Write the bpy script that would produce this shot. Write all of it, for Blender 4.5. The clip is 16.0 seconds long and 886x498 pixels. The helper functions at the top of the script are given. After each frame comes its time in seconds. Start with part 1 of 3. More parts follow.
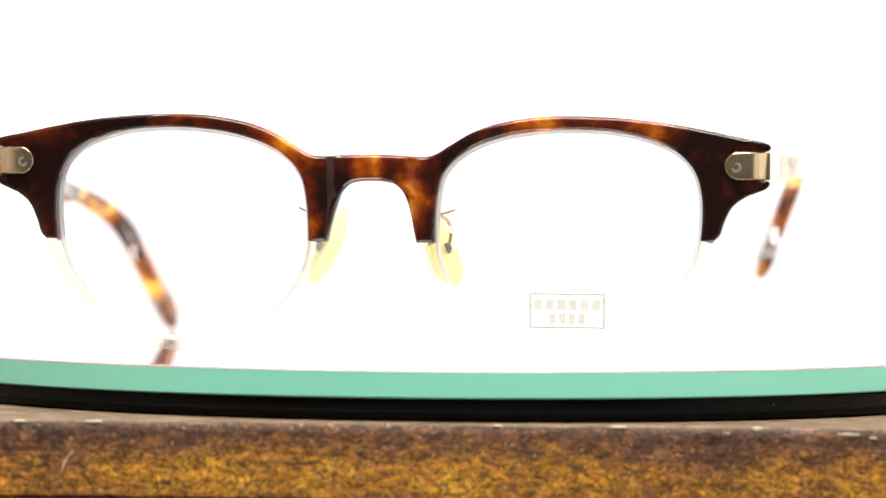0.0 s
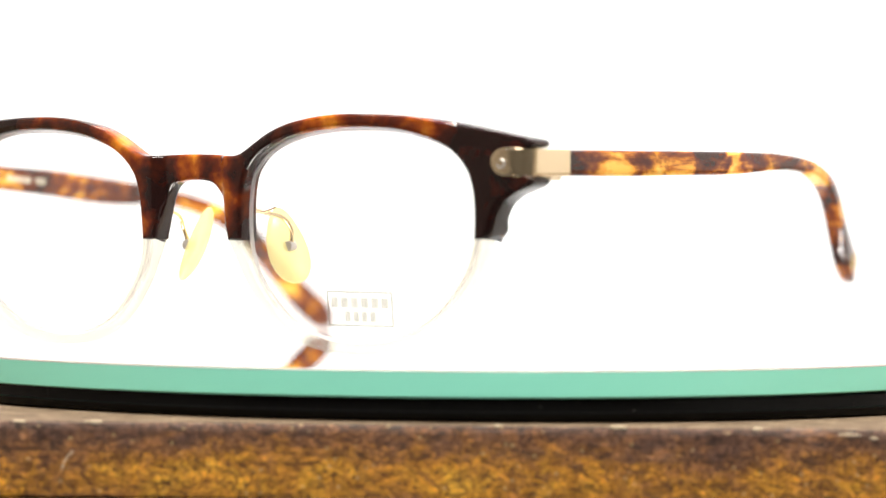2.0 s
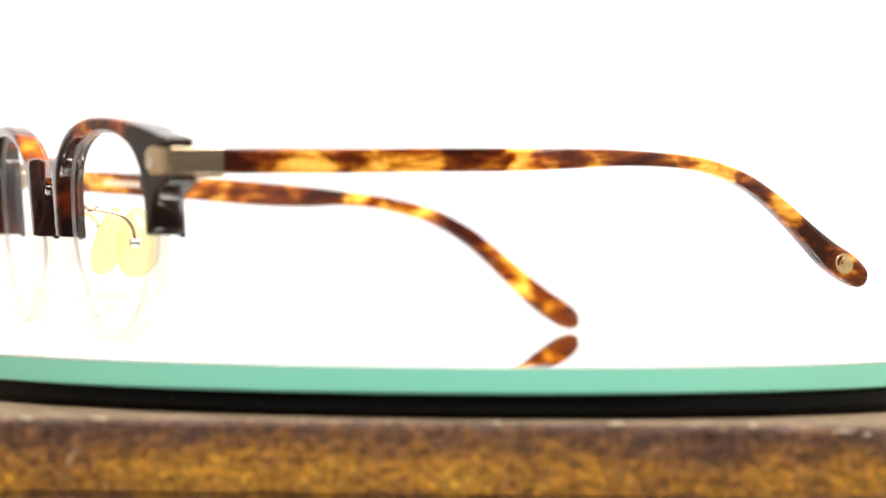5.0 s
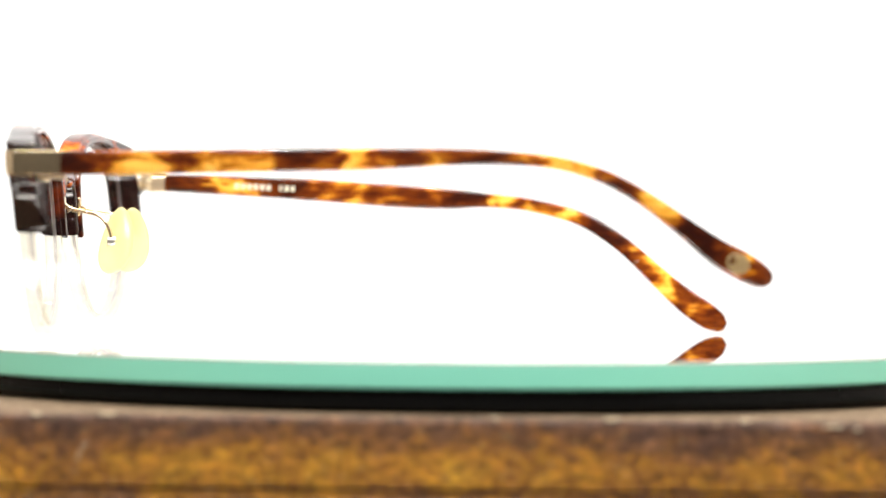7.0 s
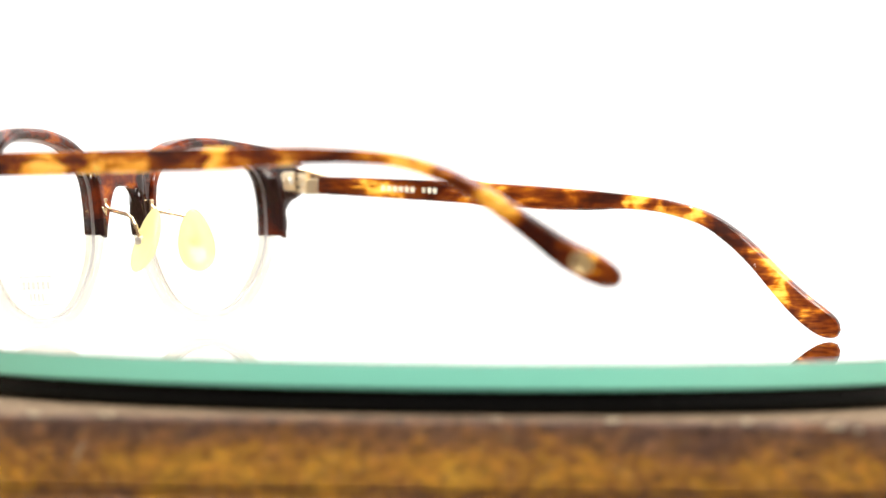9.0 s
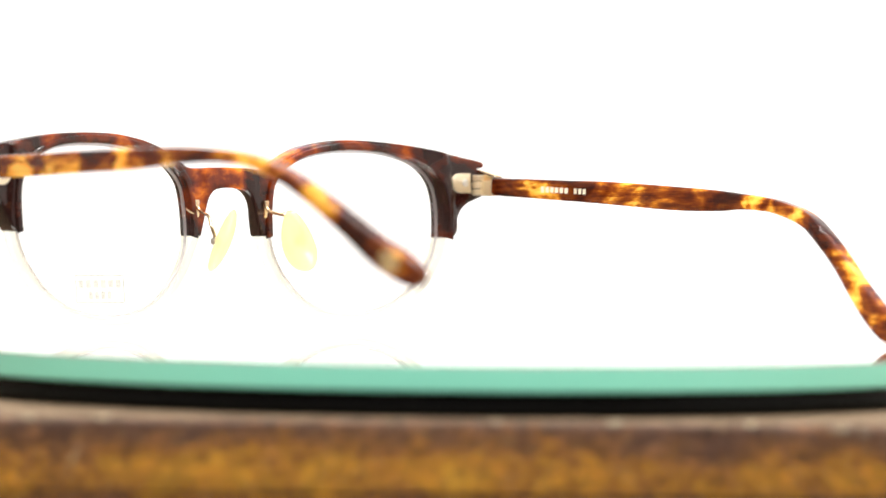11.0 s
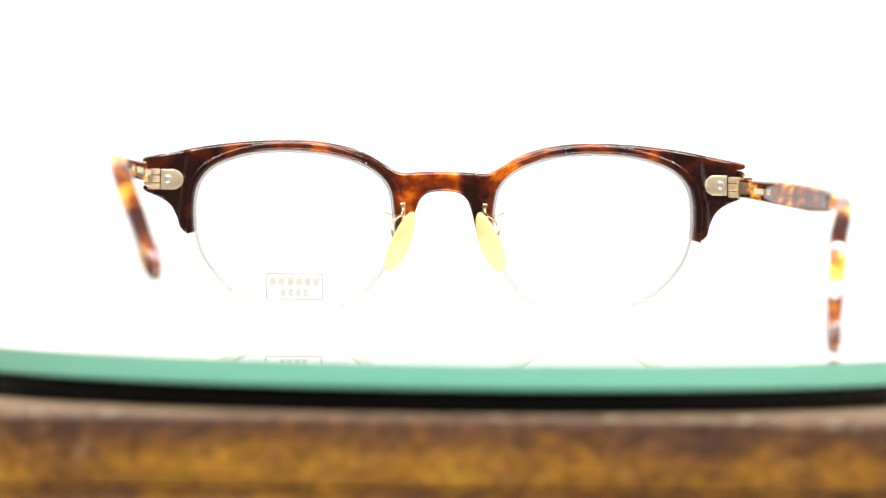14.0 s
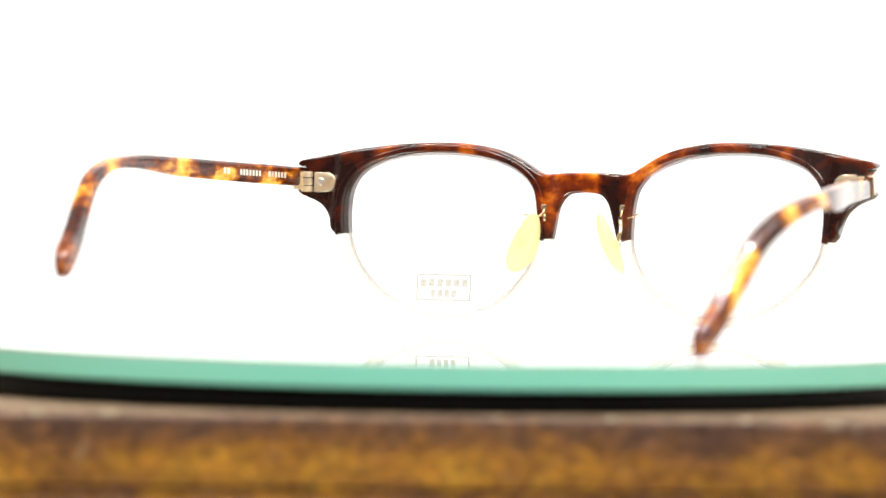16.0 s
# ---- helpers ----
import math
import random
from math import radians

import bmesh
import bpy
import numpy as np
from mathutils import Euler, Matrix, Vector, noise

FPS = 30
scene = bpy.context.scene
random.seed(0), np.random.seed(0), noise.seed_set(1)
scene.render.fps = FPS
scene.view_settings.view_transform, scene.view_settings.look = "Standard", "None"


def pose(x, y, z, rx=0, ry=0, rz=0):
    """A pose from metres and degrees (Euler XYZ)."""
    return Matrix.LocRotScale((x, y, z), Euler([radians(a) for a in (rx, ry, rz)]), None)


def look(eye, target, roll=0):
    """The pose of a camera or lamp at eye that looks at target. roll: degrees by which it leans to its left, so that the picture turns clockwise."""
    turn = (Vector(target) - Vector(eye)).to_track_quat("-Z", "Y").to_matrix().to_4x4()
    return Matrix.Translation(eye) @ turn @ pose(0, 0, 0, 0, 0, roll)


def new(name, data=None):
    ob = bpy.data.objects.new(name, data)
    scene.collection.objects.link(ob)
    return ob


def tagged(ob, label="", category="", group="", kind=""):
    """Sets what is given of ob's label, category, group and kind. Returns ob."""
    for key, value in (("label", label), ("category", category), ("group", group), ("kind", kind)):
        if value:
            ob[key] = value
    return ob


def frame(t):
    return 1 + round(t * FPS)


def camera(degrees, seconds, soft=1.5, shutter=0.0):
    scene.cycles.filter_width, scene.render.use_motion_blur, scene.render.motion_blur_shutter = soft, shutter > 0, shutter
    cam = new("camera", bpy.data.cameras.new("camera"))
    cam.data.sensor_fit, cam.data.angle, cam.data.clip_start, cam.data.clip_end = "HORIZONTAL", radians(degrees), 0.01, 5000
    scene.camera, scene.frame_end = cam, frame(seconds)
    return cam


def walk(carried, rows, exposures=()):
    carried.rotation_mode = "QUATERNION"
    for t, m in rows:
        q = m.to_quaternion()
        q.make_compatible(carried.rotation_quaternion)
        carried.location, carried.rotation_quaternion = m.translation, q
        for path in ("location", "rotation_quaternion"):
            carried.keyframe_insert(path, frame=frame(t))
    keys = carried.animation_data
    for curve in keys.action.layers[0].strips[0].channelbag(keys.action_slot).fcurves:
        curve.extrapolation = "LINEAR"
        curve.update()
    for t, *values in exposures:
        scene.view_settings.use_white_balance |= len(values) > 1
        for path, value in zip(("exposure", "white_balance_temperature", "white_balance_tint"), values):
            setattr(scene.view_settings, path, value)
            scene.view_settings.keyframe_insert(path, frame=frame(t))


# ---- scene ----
# Camera on a low stand before the turntable. World origin: turntable axis on the wooden board's top.
EYE_X, EYE_Y, EYE_Z = -0.0018, -0.6916, 0.0349
cam = camera(15.48, 16.0, soft=1.5)
cam.data.dof.use_dof = True
cam.data.dof.aperture_fstop = 11.5


def stand(dolly):
    eye = (EYE_X, EYE_Y + dolly, EYE_Z)
    return look(eye, (eye[0], eye[1] + 1.0, eye[2] - 0.00834), 0.62)


walk(cam, [(0.0, stand(0.0112)), (2.0, stand(0.0120)), (4.2, stand(0.0112)), (6.3, stand(-0.0138)),
           (7.0, stand(-0.0108)), (8.0, stand(-0.0104)), (9.2, stand(-0.0076)), (11.3, stand(0.0000)), (11.6, stand(0.0000)), (12.0, stand(-0.0035)), (12.4, stand(0.0010)),
           (12.7, stand(0.0075)), (13.2, stand(0.0078)), (13.5, stand(0.0055)), (14.0, stand(-0.0118)), (16.0, stand(-0.0116))])

# ---- light ----
world = bpy.data.worlds.new("room_dark")
world.use_nodes = True
world.node_tree.nodes["Background"].inputs[0].default_value = (1, 0.97, 0.92, 1)
world.node_tree.nodes["Background"].inputs[1].default_value = 0.3
scene.world = world
scene.view_settings.exposure = 0.0


def area(name, eye, target, size, power, shape="DISK", colour=(1, 0.95, 0.88)):
    data = bpy.data.lights.new(name, "AREA")
    data.shape, data.size, data.energy, data.color = shape, size, power, colour
    ob = new(name, data)
    ob.matrix_world = look(eye, target)
    return ob


# Added main light, set forward to brighten front faces; an assumed source.
area("overhead_key_light", (0.0, -0.60, 1.55), (0, 0, 0), 1.1, 51, "SQUARE")
# Added narrow strips, there to draw highlight lines along the brow's edges.
for sy in (-0.95, 0.35):
    edge_strip = area("brow_highlight_strip", (0.0, sy, 1.56), (0, sy * 0.2, 0), 1.5, 17, "RECTANGLE")
    edge_strip.data.size_y = 0.07
for sx, sy in ((-0.75, -0.5), (-0.25, 0.45), (0.3, -0.75), (0.55, 0.3), (0.9, -0.35)):
    area("ceiling_spot_light", (sx, sy, 1.58), (sx * 0.3, sy * 0.3, 0), 0.05, 4)

# ---- materials ----


def mat(name, colour=(0.8, 0.8, 0.8), rough=0.5, metal=0.0, **more):
    m = bpy.data.materials.new(name)
    m.use_nodes = True
    b = m.node_tree.nodes["Principled BSDF"]
    b.inputs["Base Color"].default_value = (*colour, 1)
    b.inputs["Roughness"].default_value = rough
    b.inputs["Metallic"].default_value = metal
    for k, v in more.items():
        b.inputs[k.replace("_", " ")].default_value = v
    return m


def node(m, kind, **values):
    n = m.node_tree.nodes.new(kind)
    for k, v in values.items():
        n.inputs[k.replace("_", " ")].default_value = v
    return n


def link(m, a, b):
    m.node_tree.links.new(a, b)


def coords(m, scale, shift=(0, 0, 0), spin=(0, 0, 0)):
    tc, mp = node(m, "ShaderNodeTexCoord"), node(m, "ShaderNodeMapping")
    mp.inputs["Scale"].default_value = scale
    mp.inputs["Location"].default_value = shift
    mp.inputs["Rotation"].default_value = spin
    link(m, tc.outputs["Object"], mp.inputs["Vector"])
    return mp.outputs["Vector"]


def ramp(m, source, stops):
    r = node(m, "ShaderNodeValToRGB")
    e = r.color_ramp.elements
    while len(e) < len(stops):
        e.new(0.5)
    for el, (p, c) in zip(e, stops):
        el.position, el.color = p, (*c, 1)
    link(m, source, r.inputs["Fac"])
    return r.outputs["Color"]


def mixed(m, a, b, fac, mode="MIX"):
    x = node(m, "ShaderNodeMix")
    x.data_type, x.blend_type = "RGBA", mode
    for sock, v in ((x.inputs[0], fac), (x.inputs[6], a), (x.inputs[7], b)):
        if isinstance(v, (int, float)):
            sock.default_value = v
        elif isinstance(v, tuple):
            sock.default_value = (*v, 1)
        else:
            link(m, v, sock)
    return x.outputs[2]


def noise_of(m, vec, scale, detail=4.0, rough=0.55, warp=0.0):
    n = node(m, "ShaderNodeTexNoise", Scale=scale, Detail=detail, Roughness=rough, Distortion=warp)
    link(m, vec, n.inputs["Vector"])
    return n.outputs["Fac"]


def tortoise(name, stops, scale, shift, glow, runs, gain, loud=0.7, streak=(4, 4, 4), drift=5.0, grit=0.24):
    """Polished cellulose acetate: cloudy amber in dark brown, lit through where it is pale."""
    m = mat(name, rough=0.05)
    b = m.node_tree.nodes["Principled BSDF"]
    b.inputs["IOR"].default_value = 1.48
    cloud = noise_of(m, coords(m, scale, shift), 1.0, 3.0, 0.55, 0.6)
    fine = noise_of(m, coords(m, tuple(k * q for k, q in zip(streak, scale)), shift), 1.0, 4.0, 0.6, 0.3)
    calm, add = node(m, "ShaderNodeMath"), node(m, "ShaderNodeMath")
    calm.operation = add.operation = "MULTIPLY_ADD"
    link(m, cloud, calm.inputs[0])
    calm.inputs[1].default_value, calm.inputs[2].default_value = loud, 0.62 - 0.5 * loud - 0.5 * grit
    link(m, fine, add.inputs[0])
    add.inputs[1].default_value = grit
    link(m, calm.outputs[0], add.inputs[2])
    # how pale the sheet stock runs along the piece
    sep = node(m, "ShaderNodeSeparateXYZ")
    stray = node(m, "ShaderNodeTexNoise", Scale=1.0, Detail=4.0, Roughness=0.6)
    link(m, coords(m, (210, 210, 210), shift), stray.inputs["Vector"])
    wander = node(m, "ShaderNodeVectorMath")
    wander.operation = "MULTIPLY_ADD"
    link(m, stray.outputs["Color"], wander.inputs[0])
    wander.inputs[1].default_value = (drift, drift, drift)
    link(m, coords(m, (1000, 1000, 1000), (-drift / 2, -drift / 2, -drift / 2)), wander.inputs[2])
    link(m, wander.outputs[0], sep.inputs[0])
    total = add
    for axis, run in runs:
        place = node(m, "ShaderNodeMapRange")
        for q, v in ((1, run[0][0]), (2, run[-1][0]), (3, 0.0), (4, 1.0)):
            place.inputs[q].default_value = v
        link(m, sep.outputs[axis], place.inputs[0])
        span = run[-1][0] - run[0][0]
        pale = ramp(m, place.outputs[0], [((p - run[0][0]) / span, (v, v, v)) for p, v in run])
        less, more = node(m, "ShaderNodeMath"), node(m, "ShaderNodeMath")
        less.operation = "MULTIPLY_ADD"
        link(m, pale, less.inputs[0])
        less.inputs[1].default_value = gain
        less.inputs[2].default_value = -0.5 * gain - 0.012 + 0.015 / len(runs)
        link(m, total.outputs[0], more.inputs[0])
        link(m, less.outputs[0], more.inputs[1])
        total = more
    col = ramp(m, total.outputs[0], stops)
    link(m, col, b.inputs["Base Color"])
    tr = node(m, "ShaderNodeBsdfTranslucent")
    link(m, mixed(m, (0, 0, 0), col, glow), tr.inputs["Color"])
    mx = node(m, "ShaderNodeAddShader")
    out = m.node_tree.nodes["Material Output"]
    link(m, b.outputs[0], mx.inputs[0])
    link(m, tr.outputs[0], mx.inputs[1])
    link(m, mx.outputs[0], out.inputs["Surface"])
    return m


BROW_RUN = [(-72, 0.47), (-66, 0.47), (-58, 0.47), (-54, 0.43), (-51, 0.57), (-48, 0.45), (-38, 0.43), (-28, 0.46), (-23, 0.55), (-17, 0.67), (-11, 0.64), (-8.5, 0.44),
            (-5, 0.43), (-3, 0.65), (0.5, 0.69), (3, 0.51), (5, 0.63), (9, 0.62), (12, 0.52), (17, 0.49), (22, 0.49), (26, 0.58), (31, 0.59), (35, 0.49), (45, 0.48), (49, 0.57),
            (51.5, 0.65), (54, 0.51), (60, 0.44), (66, 0.48), (72, 0.44)]
LEG_RUN = [(-5, 0.40), (2, 0.48), (9, 0.52), (18, 0.53)]
ARM_STOPS = [(0.0, (0.012, 0.002, 0.002)), (0.51, (0.030, 0.005, 0.002)), (0.59, (0.085, 0.014, 0.002)), (0.66, (0.19, 0.040, 0.004)), (0.705, (0.44, 0.14, 0.007)), (0.755, (0.78, 0.40, 0.045)), (0.83, (0.94, 0.60, 0.11))]
RIGHT_RUN = [(9, 0.43), (17, 0.43), (22, 0.48), (26, 0.58), (36, 0.59), (40, 0.52), (45, 0.57), (50, 0.56), (53, 0.42), (63, 0.41), (66, 0.62), (73, 0.59), (77, 0.50), (88, 0.51),
             (97, 0.52), (101, 0.56), (104, 0.52), (108, 0.62), (112, 0.60), (115, 0.44), (120, 0.44), (124, 0.60), (128, 0.58), (131, 0.40), (136, 0.40), (139, 0.55), (146, 0.57)]
LEFT_RUN = [(9, 0.48), (17, 0.44), (22, 0.55), (27, 0.54), (31, 0.48), (40, 0.54), (44, 0.53), (48, 0.60), (53, 0.58), (58, 0.50), (64, 0.48), (72, 0.44), (86, 0.43), (89.5, 0.60),
            (96.5, 0.58), (99, 0.48), (103, 0.48), (105, 0.58), (110, 0.56), (112, 0.48), (119, 0.46), (122, 0.59), (129, 0.59), (132, 0.48), (137, 0.53), (143, 0.45)]
BROW = tortoise("dark_tortoiseshell", [(0.0, (0.010, 0.003, 0.002)), (0.54, (0.014, 0.0035, 0.003)), (0.62, (0.046, 0.008, 0.003)), (0.71, (0.13, 0.018, 0.003)), (0.79, (0.36, 0.075, 0.004)),
                                       (0.88, (0.72, 0.27, 0.016))], (80, 60, 80), (3.1, 0.4, 7.2), 0.32, ((0, BROW_RUN), (2, LEG_RUN)), 0.9, 0.7)
ARM_RIGHT = tortoise("amber_tortoiseshell", ARM_STOPS, (90, 70, 120), (1.3, 5.2, 0.7), 0.38, ((1, RIGHT_RUN),), 0.95, 0.85, (4, 1.5, 7), 13.0, 0.36)
ARM_LEFT = tortoise("amber_tortoiseshell_pale", ARM_STOPS, (90, 70, 120), (4.3, 2.2, 1.7), 0.38, ((1, LEFT_RUN),), 0.95, 0.85, (4, 1.5, 7), 13.0, 0.36)


def thin_clear(name, tint, shine):
    """Clear sheet without lens power: lets light straight through, with a weak reflection."""
    m = mat(name, (1, 1, 1), 0.05)
    film = node(m, "ShaderNodeBsdfTransparent", Color=(*tint, 1))
    gloss = node(m, "ShaderNodeBsdfGlossy", Color=(1, 1, 1, 1), Roughness=0.04)
    both = node(m, "ShaderNodeMixShader", Fac=shine)
    link(m, film.outputs[0], both.inputs[1])
    link(m, gloss.outputs[0], both.inputs[2])
    link(m, both.outputs[0], m.node_tree.nodes["Material Output"].inputs["Surface"])
    return m


CLEAR = thin_clear("clear_acetate", (0.895, 0.88, 0.82), 0.04)
glassy = CLEAR.node_tree.nodes["Principled BSDF"]
for key, value in (("Base Color", (0.99, 0.97, 0.92, 1)), ("Transmission Weight", 1.0), ("IOR", 1.49), ("Roughness", 0.02)):
    glassy.inputs[key].default_value = value
blend = node(CLEAR, "ShaderNodeMixShader", Fac=0.12)
link(CLEAR, CLEAR.node_tree.nodes["Material Output"].inputs["Surface"].links[0].from_socket, blend.inputs[1])
link(CLEAR, glassy.outputs[0], blend.inputs[2])
link(CLEAR, blend.outputs[0], CLEAR.node_tree.nodes["Material Output"].inputs["Surface"])
EDGE_TINT = thin_clear("ground_lens_edge", (0.91, 0.905, 0.91), 0.05)
frost = node(EDGE_TINT, "ShaderNodeMixShader", Fac=0.5)
link(EDGE_TINT, EDGE_TINT.node_tree.nodes["Material Output"].inputs["Surface"].links[0].from_socket, frost.inputs[1])
link(EDGE_TINT, node(EDGE_TINT, "ShaderNodeBsdfTranslucent", Color=(0.90, 0.89, 0.92, 1)).outputs[0], frost.inputs[2])
link(EDGE_TINT, frost.outputs[0], EDGE_TINT.node_tree.nodes["Material Output"].inputs["Surface"])
LENS = thin_clear("demo_lens", (0.970, 0.962, 0.958), 0.035)


def soft_clear():
    """Milky yellow silicone: part of the light passes straight, part is scattered on its way through."""
    m = thin_clear("nose_pad_silicone", (0.97, 0.94, 0.72), 0.05)
    out = m.node_tree.nodes["Material Output"].inputs["Surface"]
    milk = node(m, "ShaderNodeBsdfTranslucent", Color=(0.99, 0.96, 0.66, 1))
    skin = node(m, "ShaderNodeBsdfDiffuse", Color=(0.95, 0.88, 0.50, 1))
    inner, both = node(m, "ShaderNodeMixShader", Fac=0.30), node(m, "ShaderNodeMixShader", Fac=0.5)
    link(m, milk.outputs[0], inner.inputs[1])
    link(m, skin.outputs[0], inner.inputs[2])
    link(m, out.links[0].from_socket, both.inputs[1])
    link(m, inner.outputs[0], both.inputs[2])
    link(m, both.outputs[0], out)
    return m


PAD = soft_clear()
GOLD = mat("pale_gold_metal", (0.93, 0.75, 0.50), 0.20, 1.0)
# Same gold with its colour raised, standing in for a bright reflection on the hinge.
HINGE_GOLD = mat("brightened_hinge_gold", (0.97, 0.84, 0.63), 0.36, 1.0)
PLAQUE = mat("antique_gold", (0.62, 0.47, 0.24), 0.38, 0.85)
STEEL = mat("bright_steel", (0.82, 0.80, 0.77), 0.33, 1.0)
PRINT = thin_clear("lens_print_ink", (0.70, 0.69, 0.64), 0.03)
PRINT_PALE = thin_clear("lens_print_ink_thin", (0.82, 0.81, 0.77), 0.03)
STAMP = mat("gold_foil_stamp", (0.88, 0.82, 0.66), 0.35, 0.2)
BLACK = mat("black_plastic", (0.004, 0.004, 0.004), 0.20, IOR=1.16)
SPECK = mat("grey_specks", (0.05, 0.046, 0.042), 0.9)
PLATE_TOP = mat("polished_mirror_glass", (0.96, 0.96, 0.95), 0.012, 1.0)
PLATE_EDGE = mat("green_glass_edge", (0.25, 0.70, 0.55), 0.3, IOR=1.5)
PLATE_RIM = mat("ground_glass_chamfer", (0.42, 0.38, 0.36), 0.3)
WHITE = mat("white_wall_paint", (0.82, 0.81, 0.79), 0.9)
# Tones for unseen walls, darkened so glossy parts reflect a dim room.
DIM = mat("unseen_wall_grey_brown", (0.36, 0.33, 0.30), 0.9)
GREY = mat("unseen_wall_dark", (0.09, 0.085, 0.08), 0.9)
# The wall itself emits, so the background burns out to white; no lamp there.
GLOW = mat("glowing_white_backdrop", (0.25, 0.25, 0.25), 0.9)
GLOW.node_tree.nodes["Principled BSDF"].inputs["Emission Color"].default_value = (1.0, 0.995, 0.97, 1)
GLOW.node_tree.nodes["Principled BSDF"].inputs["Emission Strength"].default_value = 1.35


def wood():
    m = mat("worn_varnished_wood", rough=0.42)
    b = m.node_tree.nodes["Principled BSDF"]
    grain = noise_of(m, coords(m, (180, 500, 520), (0, 0, 2)), 1.0, 8.0, 0.78, 0.6)
    fleck = noise_of(m, coords(m, (560, 1000, 500), (5, 0, 0)), 1.0, 6.0, 0.72, 1.0)
    dash = noise_of(m, coords(m, (170, 500, 1100), (9, 0, 4)), 1.0, 2.0, 0.5, 0.5)
    patch = noise_of(m, coords(m, (90, 60, 120), (2.3, 0, 0.61)), 1.0, 9.0, 0.78, 0.6)
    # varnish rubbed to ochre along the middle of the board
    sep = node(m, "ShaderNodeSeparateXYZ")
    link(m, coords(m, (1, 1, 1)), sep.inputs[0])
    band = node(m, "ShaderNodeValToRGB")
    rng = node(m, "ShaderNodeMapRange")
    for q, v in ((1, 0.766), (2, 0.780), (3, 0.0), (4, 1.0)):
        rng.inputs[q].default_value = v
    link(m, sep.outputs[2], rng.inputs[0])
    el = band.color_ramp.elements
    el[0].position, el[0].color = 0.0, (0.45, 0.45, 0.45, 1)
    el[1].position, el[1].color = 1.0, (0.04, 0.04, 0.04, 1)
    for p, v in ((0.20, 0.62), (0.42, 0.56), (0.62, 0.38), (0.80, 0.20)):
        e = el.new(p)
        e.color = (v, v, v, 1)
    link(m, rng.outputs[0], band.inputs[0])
    both = node(m, "ShaderNodeMath")
    both.operation = "MULTIPLY_ADD"
    link(m, band.outputs[0], both.inputs[0])
    both.inputs[1].default_value = 0.55
    link(m, patch, both.inputs[2])
    # the rubbed stretch runs along part of the board's length
    along = node(m, "ShaderNodeMapRange")
    for q, v in ((1, -0.08), (2, 0.08), (3, 0.0), (4, 1.0)):
        along.inputs[q].default_value = v
    link(m, sep.outputs[0], along.inputs[0])
    rubbed = ramp(m, along.outputs[0], [(q, (v, v, v)) for q, v in ((0.0, 0.50), (0.10, 0.48), (0.20, 0.52), (0.30, 0.54), (0.58, 0.52), (0.68, 0.48), (1.0, 0.46))])
    spread = node(m, "ShaderNodeMath")
    spread.operation = "MULTIPLY_ADD"
    link(m, rubbed, spread.inputs[0])
    spread.inputs[1].default_value = 0.9
    spread.inputs[2].default_value = -0.45
    worn = node(m, "ShaderNodeMath")
    link(m, both.outputs[0], worn.inputs[0])
    link(m, spread.outputs[0], worn.inputs[1])
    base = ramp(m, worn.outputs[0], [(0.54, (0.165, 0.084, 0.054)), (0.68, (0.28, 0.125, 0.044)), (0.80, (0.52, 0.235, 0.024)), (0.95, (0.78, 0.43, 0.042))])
    tone = ramp(m, grain, [(0.38, (0.30, 0.26, 0.26)), (0.49, (0.88, 0.86, 0.86)), (0.62, (1.35, 1.28, 1.1))])
    c = mixed(m, base, tone, 0.62, "MULTIPLY")
    # short dark flecks where the varnish has pulled together, and bare ochre between them
    pulled = noise_of(m, coords(m, (430, 500, 950), (3, 0, 8)), 1.0, 5.0, 0.68, 1.2)
    c = mixed(m, c, ramp(m, pulled, [(0.38, (0.10, 0.07, 0.08)), (0.455, (0.62, 0.57, 0.57)), (0.53, (1.05, 1.05, 1.05)), (0.62, (1.75, 1.66, 1.4))]), 0.78, "MULTIPLY")
    # fine crazing in the varnish, short dark pores along the grain, round pale specks
    craze = noise_of(m, coords(m, (480, 500, 620), (5, 0, 0)), 1.0, 3.0, 0.6, 1.6)
    c = mixed(m, c, ramp(m, craze, [(0.43, (1, 1, 1)), (0.475, (0.16, 0.11, 0.11)), (0.505, (0.16, 0.11, 0.11)), (0.54, (1, 1, 1))]), 0.85, "MULTIPLY")
    c = mixed(m, c, ramp(m, dash, [(0.30, (0.10, 0.08, 0.10)), (0.35, (1, 1, 1))]), 0.75, "MULTIPLY")
    dots = node(m, "ShaderNodeTexVoronoi", Scale=1.0)
    link(m, coords(m, (420, 420, 420), (0, 0.3, 0)), dots.inputs["Vector"])
    c = mixed(m, c, (0.52, 0.36, 0.16), ramp(m, dots.outputs["Distance"], [(0.09, (0.8, 0.8, 0.8)), (0.14, (0, 0, 0))]))
    link(m, c, b.inputs["Base Color"])
    bump = node(m, "ShaderNodeBump", Strength=0.7, Distance=0.0005)
    link(m, fleck, bump.inputs["Height"])
    link(m, bump.outputs[0], b.inputs["Normal"])
    return m


def worn_edge():
    m = mat("worn_pale_wood", rough=0.85, IOR=1.2)
    b = m.node_tree.nodes["Principled BSDF"]
    n = noise_of(m, coords(m, (130, 900, 600), (1, 2, 0)), 1.0, 8.0, 0.78, 0.8)
    link(m, ramp(m, n, [(0.34, (0.040, 0.026, 0.017)), (0.46, (0.105, 0.073, 0.048)), (0.57, (0.23, 0.165, 0.110)), (0.67, (0.50, 0.39, 0.27))]), b.inputs["Base Color"])
    return m


WOOD, WORN = wood(), worn_edge()
CHIP = mat("bare_wood_chip", (0.66, 0.55, 0.38), 0.8)

# ---- mesh helpers (millimetres in, metres out) ----
MM = 0.001


